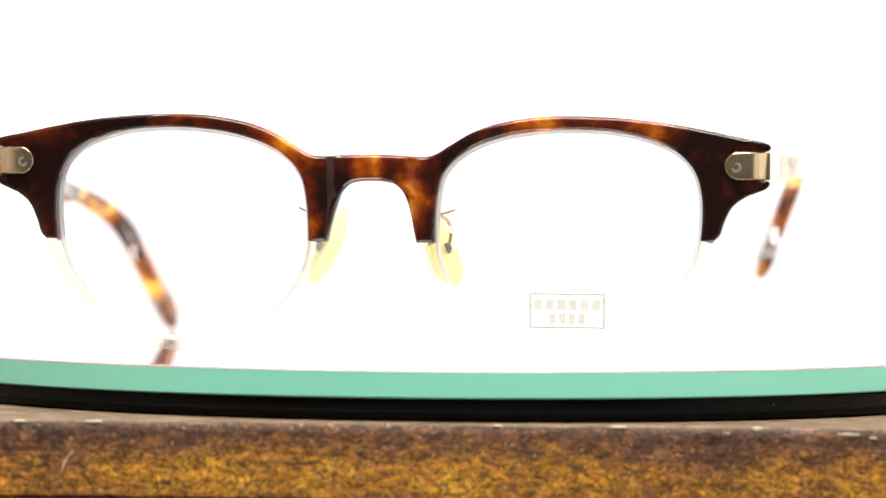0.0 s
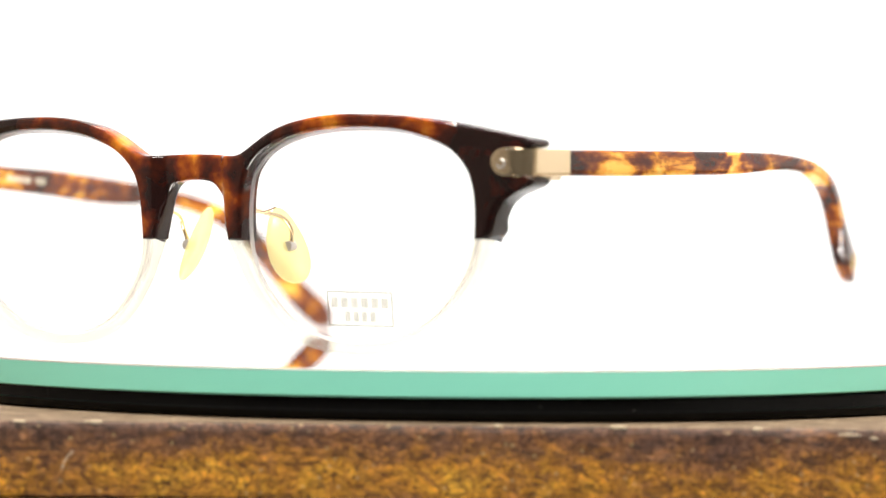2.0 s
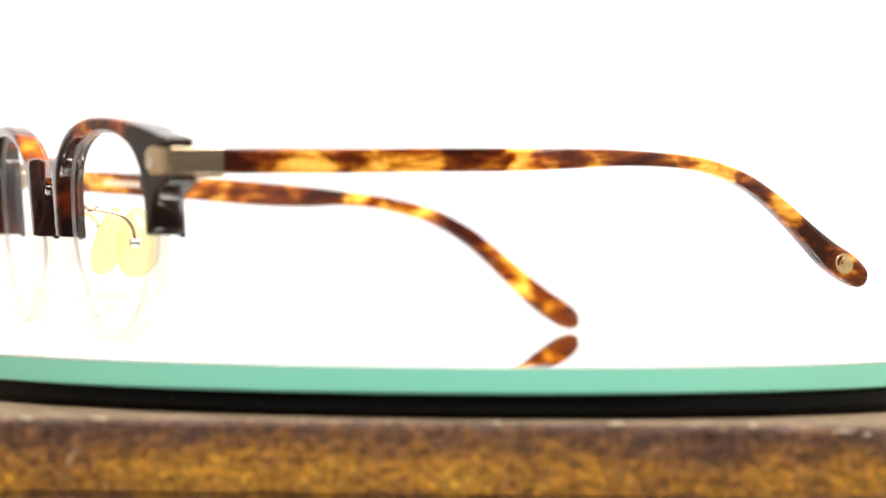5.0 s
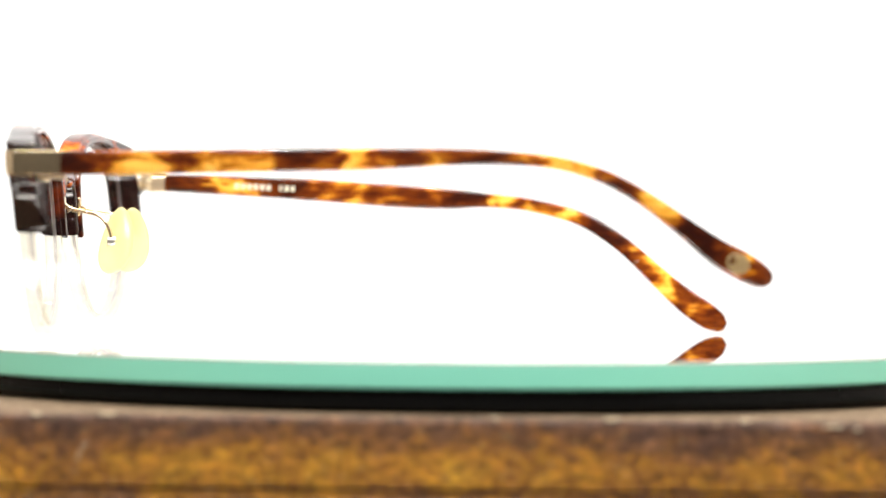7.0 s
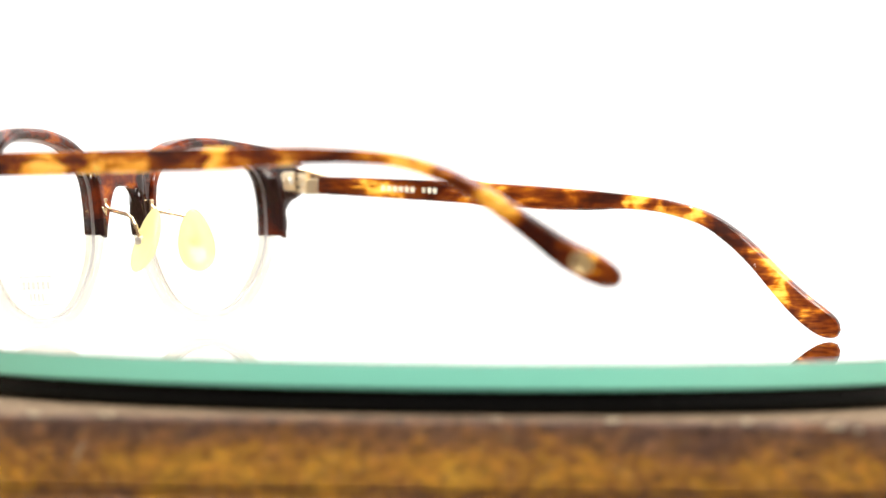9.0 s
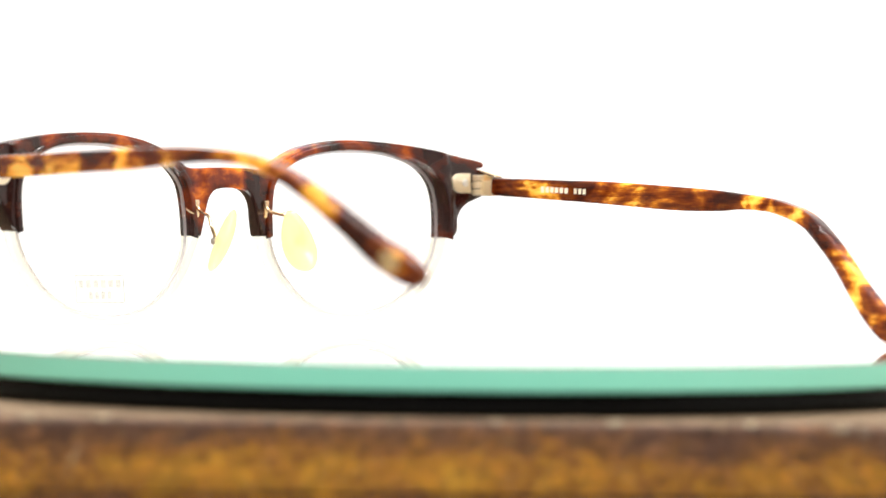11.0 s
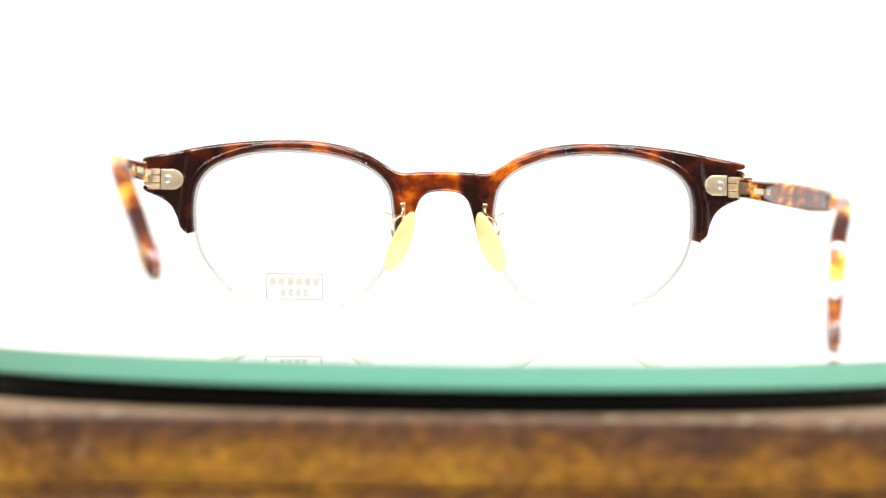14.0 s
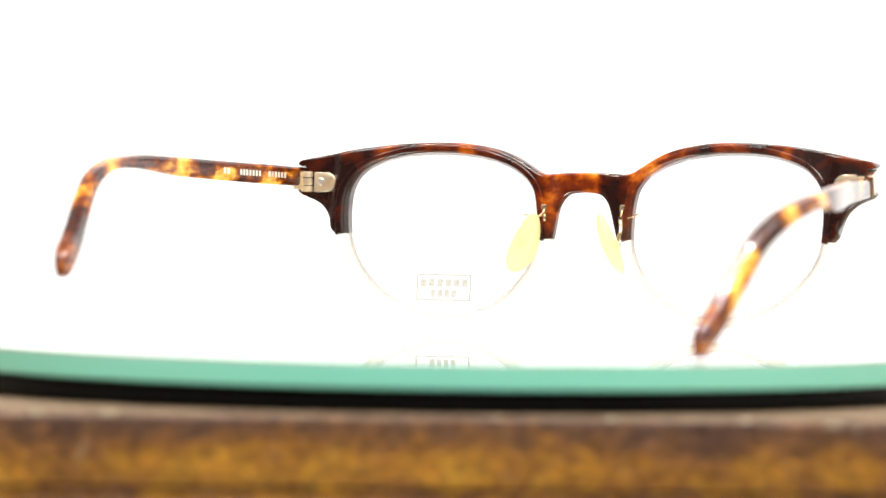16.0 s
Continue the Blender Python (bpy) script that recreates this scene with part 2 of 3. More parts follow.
def mesh_of(name, verts, faces, smooth=True):
    me = bpy.data.meshes.new(name)
    me.from_pydata([(x * MM, y * MM, z * MM) for x, y, z in verts], [], faces)
    bm = bmesh.new()
    bm.from_mesh(me)
    bmesh.ops.recalc_face_normals(bm, faces=bm.faces)
    bm.to_mesh(me)
    bm.free()
    me.polygons.foreach_set("use_smooth", [smooth] * len(me.polygons))
    if smooth:
        me.set_sharp_from_angle(angle=radians(38))
    return me


def part(name, me, material, parent=None, label=""):
    ob = new(name, me)
    if material and not me.materials:
        me.materials.append(material)
    ob.parent = parent
    if label:
        tagged(ob, label)
    return ob


def spline(points, steps=5):
    """Catmull-Rom curve through the points, open."""
    p = [np.array(q, float) for q in points]
    p = [2 * p[0] - p[1]] + p + [2 * p[-1] - p[-2]]
    out = []
    for k in range(1, len(p) - 2):
        for j in range(steps):
            t = j / steps
            a, b, c, d = p[k - 1:k + 3]
            out.append(0.5 * (2 * b + (c - a) * t + (2 * a - 5 * b + 4 * c - d) * t ** 2 + (3 * b - a - 3 * c + d) * t ** 3))
    out.append(p[-2])
    return out


def inward(loop):
    """Unit normals of a closed 2D loop, pointing to its inside."""
    q = np.array(loop)
    area2 = np.sum(q[:, 0] * np.roll(q[:, 1], -1) - np.roll(q[:, 0], -1) * q[:, 1])
    e = np.roll(q, -1, 0) - q
    e /= np.linalg.norm(e, axis=1)[:, None] + 1e-9
    n = np.stack([-e[:, 1], e[:, 0]], 1) * (1 if area2 > 0 else -1)
    n = n + np.roll(n, 1, 0)
    return n / (np.linalg.norm(n, axis=1)[:, None] + 1e-9)


def inside(p, loop):
    """Whether a 2D point lies well inside a closed loop."""
    q = np.array(loop)
    r = np.roll(q, -1, 0)
    cross = (q[:, 1] > p[1]) != (r[:, 1] > p[1])
    with np.errstate(divide="ignore", invalid="ignore"):
        at = q[:, 0] + (p[1] - q[:, 1]) * (r[:, 0] - q[:, 0]) / (r[:, 1] - q[:, 1])
    return np.sum(cross & (at > p[0])) % 2 == 1 and np.min(np.hypot(q[:, 0] - p[0], q[:, 1] - p[1])) > 0.55


def slab(name, loop, depth_at, thick_at, bevel, grid=()):
    """A plate with rounded edges: a 2D outline in x, z, carried along a curved face."""
    from mathutils import geometry
    n = inward(loop)
    q = np.array(loop)
    k = len(q)
    local = [bevel * (1.0 if abs(x) < 68.0 else 0.55) for x, z in loop] if bevel > 0.8 else [bevel] * len(loop)
    rows = [(1 - math.sin(a), 1 - math.cos(a)) for a in np.linspace(0, math.pi / 2, 7)]
    verts, faces = [], []
    layers = [(o, d, 0) for o, d in rows] + [(o, d, 1) for o, d in reversed(rows)]
    for o, d, back in layers:
        for (x, z), (nx, nz), r in zip(q, n, local):
            xx, zz = x + nx * o * r, z + nz * o * r
            t = thick_at(xx, zz)
            verts.append((xx, depth_at(xx, zz) + (t - d * r if back else d * r), zz))
    for r in range(len(layers) - 1):
        for j in range(k):
            faces.append((r * k + j, r * k + (j + 1) % k, (r + 1) * k + (j + 1) % k, (r + 1) * k + j))
    for base, back in ((0, 0), ((len(layers) - 1) * k, 1)):
        if not grid:
            flat = [Vector((verts[base + j][0], verts[base + j][2], 0)) for j in range(k)]
            faces += [tuple(base + j for j in tri) for tri in geometry.tessellate_polygon([flat])]
            continue
        ring = [(verts[base + j][0], verts[base + j][2]) for j in range(k)]
        spots = [Vector(p) for p in ring + [p for p in grid if inside(p, ring)]]
        got, _, tris, origin, _, _ = geometry.delaunay_2d_cdt(spots, [(j, (j + 1) % k) for j in range(k)], [], 1, 1e-4)
        index = []
        for p, o in zip(got, origin):
            rim = [j for j in o if j < k]
            if rim:
                index.append(base + rim[0])
            else:
                index.append(len(verts))
                verts.append((p.x, depth_at(p.x, p.y) + (thick_at(p.x, p.y) if back else 0.0), p.y))
        faces += [tuple(index[j] for j in t) for t in tris if len({index[j] for j in t}) == len(t)]
    return mesh_of(name, verts, faces)


def sweep(name, stations, power=3.0, ring=18, cap=3):
    """A bar along stations (centre, half height, half width, side vector): rounded oblong sections with round ends."""
    c = [np.array(s[0], float) for s in stations]
    verts, faces = [], []
    n = len(c)
    for k in range(n):
        t = c[min(k + 1, n - 1)] - c[max(k - 1, 0)]
        t /= np.linalg.norm(t)
        side = np.array([1.0, 0, 0]) - t * t[0]
        side /= np.linalg.norm(side)
        up = np.cross(side, t)
        h, wd = stations[k][1], stations[k][2]
        for j in range(ring):
            a = 2 * math.pi * j / ring
            ca, sa = math.cos(a), math.sin(a)
            u = math.copysign(abs(ca) ** (2 / power), ca) * wd
            v = math.copysign(abs(sa) ** (2 / power), sa) * h
            verts.append(tuple(c[k] + side * u + up * v))
    for k in range(n - 1):
        for j in range(ring):
            faces.append((k * ring + j, k * ring + (j + 1) % ring, (k + 1) * ring + (j + 1) % ring, (k + 1) * ring + j))
    faces.append(tuple(range(ring)))
    faces.append(tuple((n - 1) * ring + j for j in range(ring)))
    return mesh_of(name, verts, faces)


def wire(name, points, radius, ring=10):
    pts = spline(points, 6)
    verts, faces = [], []
    for k, p in enumerate(pts):
        t = pts[min(k + 1, len(pts) - 1)] - pts[max(k - 1, 0)]
        t = t / (np.linalg.norm(t) + 1e-9)
        a = np.cross(t, (0.3, 0.2, 0.93))
        a /= np.linalg.norm(a)
        b = np.cross(t, a)
        for j in range(ring):
            w = 2 * math.pi * j / ring
            verts.append(tuple(p + radius * (a * math.cos(w) + b * math.sin(w))))
    for k in range(len(pts) - 1):
        for j in range(ring):
            faces.append((k * ring + j, k * ring + (j + 1) % ring, (k + 1) * ring + (j + 1) % ring, (k + 1) * ring + j))
    faces += [tuple(range(ring)), tuple((len(pts) - 1) * ring + j for j in range(ring))]
    return mesh_of(name, verts, faces)


def lathe(name, profile, centre=(0, 0, 0), axis="z", ring=32):
    """A turned body: profile of radius and height."""
    verts, faces = [], []
    k = len(profile)
    for j in range(ring):
        a = 2 * math.pi * j / ring
        for r, h in profile:
            p = (r * math.cos(a), r * math.sin(a), h)
            if axis == "y":
                p = (p[0], h, p[1])
            elif axis == "x":
                p = (h, p[0], p[1])
            verts.append(tuple(p[i] + centre[i] for i in range(3)))
    for j in range(ring):
        for i in range(k - 1):
            faces.append((j * k + i, ((j + 1) % ring) * k + i, ((j + 1) % ring) * k + i + 1, j * k + i + 1))
    faces.append(tuple(j * k for j in range(ring)))
    faces.append(tuple(j * k + k - 1 for j in range(ring)))
    return mesh_of(name, verts, faces)


def block(name, x0, x1, y0, y1, z0, z1, bevel=0.3, segments=2):
    bm = bmesh.new()
    bmesh.ops.create_cube(bm, size=1.0)
    for v in bm.verts:
        v.co = Vector(((x0 + x1) / 2 + v.co.x * (x1 - x0), (y0 + y1) / 2 + v.co.y * (y1 - y0), (z0 + z1) / 2 + v.co.z * (z1 - z0))) * MM
    if bevel:
        bmesh.ops.bevel(bm, geom=bm.edges[:], offset=bevel * MM, segments=segments, affect="EDGES", profile=0.5)
    me = bpy.data.meshes.new(name)
    bm.to_mesh(me)
    bm.free()
    return me


# ---- the room ----
def setting(name, me, material, label):
    return tagged(part(name, me, material), label, "room surface", kind="structure")


setting("backdrop", block("backdrop", -1600, 1600, 1700, 1720, -780, 1600, 0), GLOW, "plain white backdrop wall, made to glow evenly")
# Unseen enclosure: left, south and floor are dark to hold reflections down.
setting("wall_left", block("wall_left", -1720, -1600, -1700, 1720, -780, 1600, 0), DIM, "unseen side wall, toned grey-brown to dim reflections")
setting("wall_right", block("wall_right", 1600, 1720, -1700, 1720, -780, 1600, 0), WHITE, "plain white painted side wall")
setting("wall_south", block("wall_south", -1720, 1720, -1820, -1700, -780, 1600, 0), GREY, "unseen wall behind the camera, toned dark to dim reflections")
setting("ceiling", block("ceiling", -1720, 1720, -1820, 1720, 1600, 1700, 0), WHITE, "plain white painted ceiling")
setting("floor", block("floor", -1720, 1720, -1820, 1720, -880, -780.3, 0), GREY, "unseen floor in the dark wall tone")

# ---- wooden counter ----
EDGE_Y = -113.8


def counter():
    root = tagged(new("wooden_counter"), "worn dark-stained wooden counter with a pale rubbed edge", "counter")
    root.location = (0, 0, -0.7803)
    lift = 780

    # top board, its front edge rubbed uneven
    verts, faces = [], []
    xs = np.arange(-420, 421, 2.0)
    prof = [(2.6, 0.0), (1.0, -0.05), (0.35, -0.25), (0.05, -0.8), (0.0, -2.0), (0.0, -13.0), (0.25, -13.3)]
    for x in xs:
        wob = noise.noise((x * 0.045, 1.7, 0)) * 0.35 + noise.noise((x * 0.22, 4.2, 0)) * 0.22
        chip = max(0.0, noise.noise((x * 0.09, 9.1, 0)) - 0.35) * 1.5
        for dy, dz in prof:
            k = 1.0 if dz > -1.5 else 0.15
            verts.append((x, EDGE_Y + dy * (1 + chip) + k * (wob * 0.5 + chip * 0.3), lift + dz - k * chip * 0.5 * (1 if dy < 1.5 else 0)))
        verts.append((x, 230.0, lift))
        verts.append((x, 230.0, lift - 13.3))
    n = len(prof)
    order = [n] + list(range(n)) + [n + 1]
    w = n + 2
    for i in range(len(xs) - 1):
        for a, b in zip(order, order[1:] + order[:1]):
            faces.append((i * w + a, i * w + b, (i + 1) * w + b, (i + 1) * w + a))
    faces += [tuple(order), tuple((len(xs) - 1) * w + q for q in order)]
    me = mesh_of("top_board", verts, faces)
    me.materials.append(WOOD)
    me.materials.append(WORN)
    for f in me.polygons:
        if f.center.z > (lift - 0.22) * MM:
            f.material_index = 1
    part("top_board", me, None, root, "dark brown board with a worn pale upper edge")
    # pale flakes where the edge has chipped, and one long scratch
    for x, wide, high, drop in ((53.2, 2.2, 0.75, 0.25), (29.0, 3.4, 0.5, 0.2), (-62.0, 3.6, 0.45, 0.2), (-75.0, 2.6, 0.4, 0.25), (69.0, 4.6, 0.55, 1.0), (73.5, 2.0, 0.4, 1.6), (8.0, 1.6, 0.3, 0.2)):
        rim = []
        for k in range(14):
            a = 2 * math.pi * k / 14
            r = 0.75 + 0.5 * noise.noise((x, k * 0.9, 3.3))
            rim.append((x + math.cos(a) * wide * 0.5 * r, math.sin(a) * high * 0.5 * r - drop))
        vs = [(px, EDGE_Y - 0.10, lift + pz) for px, pz in rim] + [(px, EDGE_Y + 0.9, lift + pz * 0.8) for px, pz in rim] + [(x, EDGE_Y - 0.22, lift - drop)]
        fs = [(k, (k + 1) % 14, 14 + (k + 1) % 14, 14 + k) for k in range(14)] + [(k, (k + 1) % 14, 28) for k in range(14)]
        part("edge_chip", mesh_of("edge_chip", vs, fs), CHIP, root, "pale bare wood where the edge has chipped")
    part("scratch", wire("scratch", [(-67.6, EDGE_Y, lift - 8.6), (-67.2, EDGE_Y - 0.02, lift - 7.2), (-66.2, EDGE_Y, lift - 5.8), (-65.6, EDGE_Y + 0.05, lift - 5.2)], 0.11), CHIP, root, "thin pale scratch")
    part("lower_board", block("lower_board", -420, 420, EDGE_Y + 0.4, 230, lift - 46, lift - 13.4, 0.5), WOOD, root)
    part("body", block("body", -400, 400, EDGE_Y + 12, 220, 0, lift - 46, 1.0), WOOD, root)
    return root


counter()

# ---- turntable ----
DISC = 109.5      # radius of the glass plate
TOP = 9.08        # its upper face over the board


def turntable():
    root = tagged(new("turntable"), "low black plastic turntable on the wooden counter", "turntable")
    part("base", lathe("base", [(0.5, -0.3), (84, -0.3), (84.5, -0.28), (84.5, -0.23), (0.5, -0.23)], ring=96), BLACK, root)
    prof = [(0.5, -0.22), (107.6, -0.22), (108.4, -0.15), (108.95, 0.3), (109.2, 1.2), (109.2, 1.45), (108.9, 1.72), (108.85, 2.6), (108.8, 3.8), (108.4, 4.05), (0.5, 4.05)]
    platter = part("platter", lathe("platter", prof, ring=256), BLACK, root, "glossy black rotating platter with a rounded lip")
    for a in (-49, -40, 47, 130, 205):
        r = radians(a)
        part("speck", lathe("speck", [(0.05, -0.1), (0.18, -0.1), (0.14, 0.1), (0.05, 0.12)], (108.9 * math.cos(r), 108.9 * math.sin(r), 2.2 + 0.4 * math.sin(a)), ring=8), SPECK, platter)
    return root, platter


TABLE, PLATTER = turntable()


def glass_plate():
    """A round mirror plate with a polished green edge. Origin at the axis, on its upper face."""
    root = tagged(new("glass_plate"), "round mirror glass plate with a turquoise green edge on the turntable", "glass plate")
    t = 5.0
    part("top", lathe("top", [(0.4, -0.6), (DISC - 0.5, -0.6), (DISC - 0.35, -0.3), (DISC - 0.35, 0.0), (0.4, 0.0)], ring=360), PLATE_TOP, root, "reflecting polished upper face")
    part("chamfer", lathe("chamfer", [(DISC - 0.9, -0.55), (DISC - 0.34, -0.02), (DISC - 0.22, -0.02), (DISC, -0.30), (DISC - 0.02, -0.45)], ring=360), PLATE_RIM, root, "ground grey edge bevel")
    part("edge", lathe("edge", [(0.4, -t), (DISC - 0.3, -t), (DISC, -t + 0.25), (DISC + 0.02, -t * 0.5), (DISC, -0.42), (0.4, -0.62)], ring=360), PLATE_EDGE, root, "turquoise green glass edge")
    return root


PLATE = glass_plate()

# ---- eyeglasses ----
# Local millimetres: x across, y from front to back, z up from the lens line.
TOP_LINE = [(0, 11.0), (5, 10.9), (8, 10.7), (10.3, 10.7), (12, 11.2), (14.5, 12.7), (18, 14.8), (22, 16.4), (27, 17.5), (32, 18.1), (38, 18.2), (44, 18.0),
            (50, 17.5), (56, 16.7), (61, 15.8), (66, 14.8), (70.6, 13.9)]
END_TOP = [(70.6, 13.9), (71.9, 13.5), (72.4, 12.8), (71.8, 12.15), (70.4, 12.0)]
END_LOW = [(70.4, 7.0), (71.8, 6.85), (72.2, 6.2), (71.3, 5.3), (69.6, 4.6), (67.4, 3.6), (65.4, 2.0), (64.1, -0.5), (63.3, -2.8), (62.2, -4.0)]
ARCH = [(59.8, -4.0), (60.1, 0.5), (59.9, 4.5), (59, 7.8), (57, 10.6), (54.2, 12.6), (50, 14.2), (45, 15.3), (39.5, 15.7), (33, 15.6), (26, 14.7), (20, 12.9),
        (15.8, 10.4), (13.2, 7.3), (12.2, 4), (11.8, 0), (11.7, -4.0)]
NOSE = [(8.3, -4.0), (7.5, -1), (6.7, 2), (5.7, 4.3), (4.1, 5.7), (2, 6.15), (0, 6.25)]
RIM_OUT = [(62.2, -4.0), (60.7, -9), (58.3, -13.4), (55.2, -17.5), (51, -21.1), (46.2, -23.4), (40.5, -25), (35.5, -25.5), (28.5, -25.1), (22, -23), (16.7, -19),
           (12.7, -13.7), (10.2, -8.5), (8.3, -4.0)]
RIM_IN = [(59.8, -4.0), (58.3, -9), (56, -12.8), (53, -16.4), (49.2, -19.5), (45, -21.6), (40, -23), (35.5, -23.5), (29, -23.1), (23, -21.2), (18.2, -17.7),
          (14.6, -13), (12.5, -8.3), (11.7, -4.0)]


def bridge_dip(x):
    """1 on the bridge, which lies behind the front of the rims, 0 outside it."""
    u = min(1.0, max(0.0, (8.6 - abs(x)) / 2.2))
    return u * u * (3 - 2 * u)


def face_y(x, z):
    return -6.5 + 0.00103 * x * x + 0.09 * (6 - z) + 1.7 * bridge_dip(x)


def brow_thick(x, z):
    """Thicker towards the temples up to a slanting ridge on the rear face, outside which the hinge is seated lower."""
    ridge = 61.4 + 0.12 * (14 - z)
    swell = 1.9 * min(1.0, max(0.0, (abs(x) - 48) / 13)) - 1.0 * min(1.0, max(0.0, (abs(x) - ridge) / 0.9))
    return 4.8 + swell - 1.2 * bridge_dip(x)


def settle(points, s):
    """The outline of one side: the brow's feet reach lower by the nose, and on the wearer's right side by the temple."""
    out = []
    for x, z in points:
        w = min(1.0, max(0.0, (x - 24) / 20))
        low = -1.0 * (1 - w) + (-0.2 if s > 0 else -1.0) * w
        v = 0.0 if z >= 7 or z <= -16 else (7 - z) / 11 if z > -4 else (z + 16) / 12
        out.append((s * x, z + low * v))
    return out


def flip(points, s):
    return [(s * x, z) for x, z in points]


def chain(*runs):
    out = []
    for r in runs:
        for p in r:
            p = (float(p[0]), float(p[1]))
            if not out or math.hypot(p[0] - out[-1][0], p[1] - out[-1][1]) > 0.05:
                out.append(p)
    if math.hypot(out[0][0] - out[-1][0], out[0][1] - out[-1][1]) < 0.05:
        out.pop()
    return out


def text_mesh(words, size):
    cu = bpy.data.curves.new("writing", "FONT")
    cu.body, cu.size, cu.extrude = words, size * MM, 0.02 * MM
    ob = bpy.data.objects.new("writing", cu)
    scene.collection.objects.link(ob)
    me = bpy.data.meshes.new_from_object(ob.evaluated_get(bpy.context.evaluated_depsgraph_get()))
    bpy.data.objects.remove(ob)
    return me


def temple_right():
    """Centre line, half height and half width of the arm, front to tip."""
    return [((71.0, 9.0, 9.55), 2.35, 1.5), ((71.8, 22, 9.8), 2.4, 1.6), ((73.0, 34, 10.0), 2.35, 1.6), ((74.0, 46, 10.3), 2.3, 1.6), ((74.4, 65, 10.7), 2.25, 1.6),
            ((74.2, 77, 11.1), 1.95, 1.6), ((74.0, 85, 11.4), 1.7, 1.6), ((73.4, 94.3, 11.3), 1.45, 1.65), ((72.6, 103.2, 10.7), 1.35, 1.75), ((71.9, 109.7, 9.3), 1.35, 1.85),
            ((70.9, 115.7, 7.1), 1.45, 1.9), ((69.1, 122.7, 3.1), 1.65, 1.9), ((66.7, 130.4, -2.4), 2.1, 1.85), ((65.1, 136, -6.5), 2.65, 1.8), ((63.8, 140.5, -9.0), 2.9, 1.75),
            ((62.9, 143.6, -10.7), 2.6, 1.45), ((62.4, 145.6, -11.6), 1.9, 1.1), ((62.2, 146.6, -12.1), 0.8, 0.5)]


def temple_left():
    return [((-71.4, 9.4, 7.5), 2.2, 1.5), ((-72.6, 22, 7.05), 2.35, 1.6), ((-74.0, 34, 6.55), 2.5, 1.6), ((-75.6, 46, 6.05), 2.7, 1.6), ((-78.6, 64, 4.9), 2.8, 1.6),
            ((-80.4, 77, 4.35), 2.45, 1.55), ((-80.8, 84, 4.2), 1.9, 1.5), ((-80.9, 91, 3.7), 1.65, 1.5), ((-80.4, 97.4, 2.8), 1.65, 1.65), ((-78.7, 107.2, 0.2), 1.75, 1.8),
            ((-76.4, 115.2, -4.2), 1.95, 1.85), ((-75.3, 121.2, -9.0), 2.1, 1.8), ((-73.9, 127.2, -14.5), 2.45, 1.75), ((-72.8, 132.8, -19.3), 2.9, 1.7),
            ((-72.0, 137.1, -22.3), 3.05, 1.5), ((-71.8, 139.7, -23.9), 2.75, 1.4), ((-71.7, 141.3, -24.9), 2.0, 1.1), ((-71.65, 142.3, -25.4), 0.9, 0.5)]


def resample(stations, steps=4):
    rows = spline([(c[0], c[1] * 1.009, c[2], h, w) for c, h, w in stations], steps)
    return [(r[:3], max(r[3], 0.2), max(r[4], 0.2)) for r in rows]


def on_arm(stations, y, inner, up):
    """A place on the inner face of an arm at depth y, with the slope of the arm there."""
    rows = resample(stations, 8)
    k = min(range(1, len(rows) - 1), key=lambda i: abs(rows[i][0][1] - y))
    c, h, w = rows[k]
    d = rows[k + 1][0] - rows[k - 1][0]
    return np.array([c[0] + inner * (w + 0.02), c[1], c[2] + up]), d / np.linalg.norm(d)


def lettering(root, stations, inner, start, marks, height, material):
    """Small stamped bars on the inner face of an arm."""
    for y, width in marks:
        p, d = on_arm(stations, start + y, inner, 0.0)
        side = np.array([inner * 0.03, 0, 0])
        up = np.cross((1.0, 0, 0), d) * height / 2
        a, b = p - d * width / 2, p + d * width / 2
        verts = [tuple(q + s * up + e * side) for e in (-1, 1) for q, s in ((a, -1), (b, -1), (b, 1), (a, 1))]
        me = mesh_of("stamp_mark", verts, [(0, 1, 2, 3), (4, 5, 6, 7), (0, 1, 5, 4), (1, 2, 6, 5), (2, 3, 7, 6), (3, 0, 4, 7)], False)
        part("stamp_mark", me, material, root)


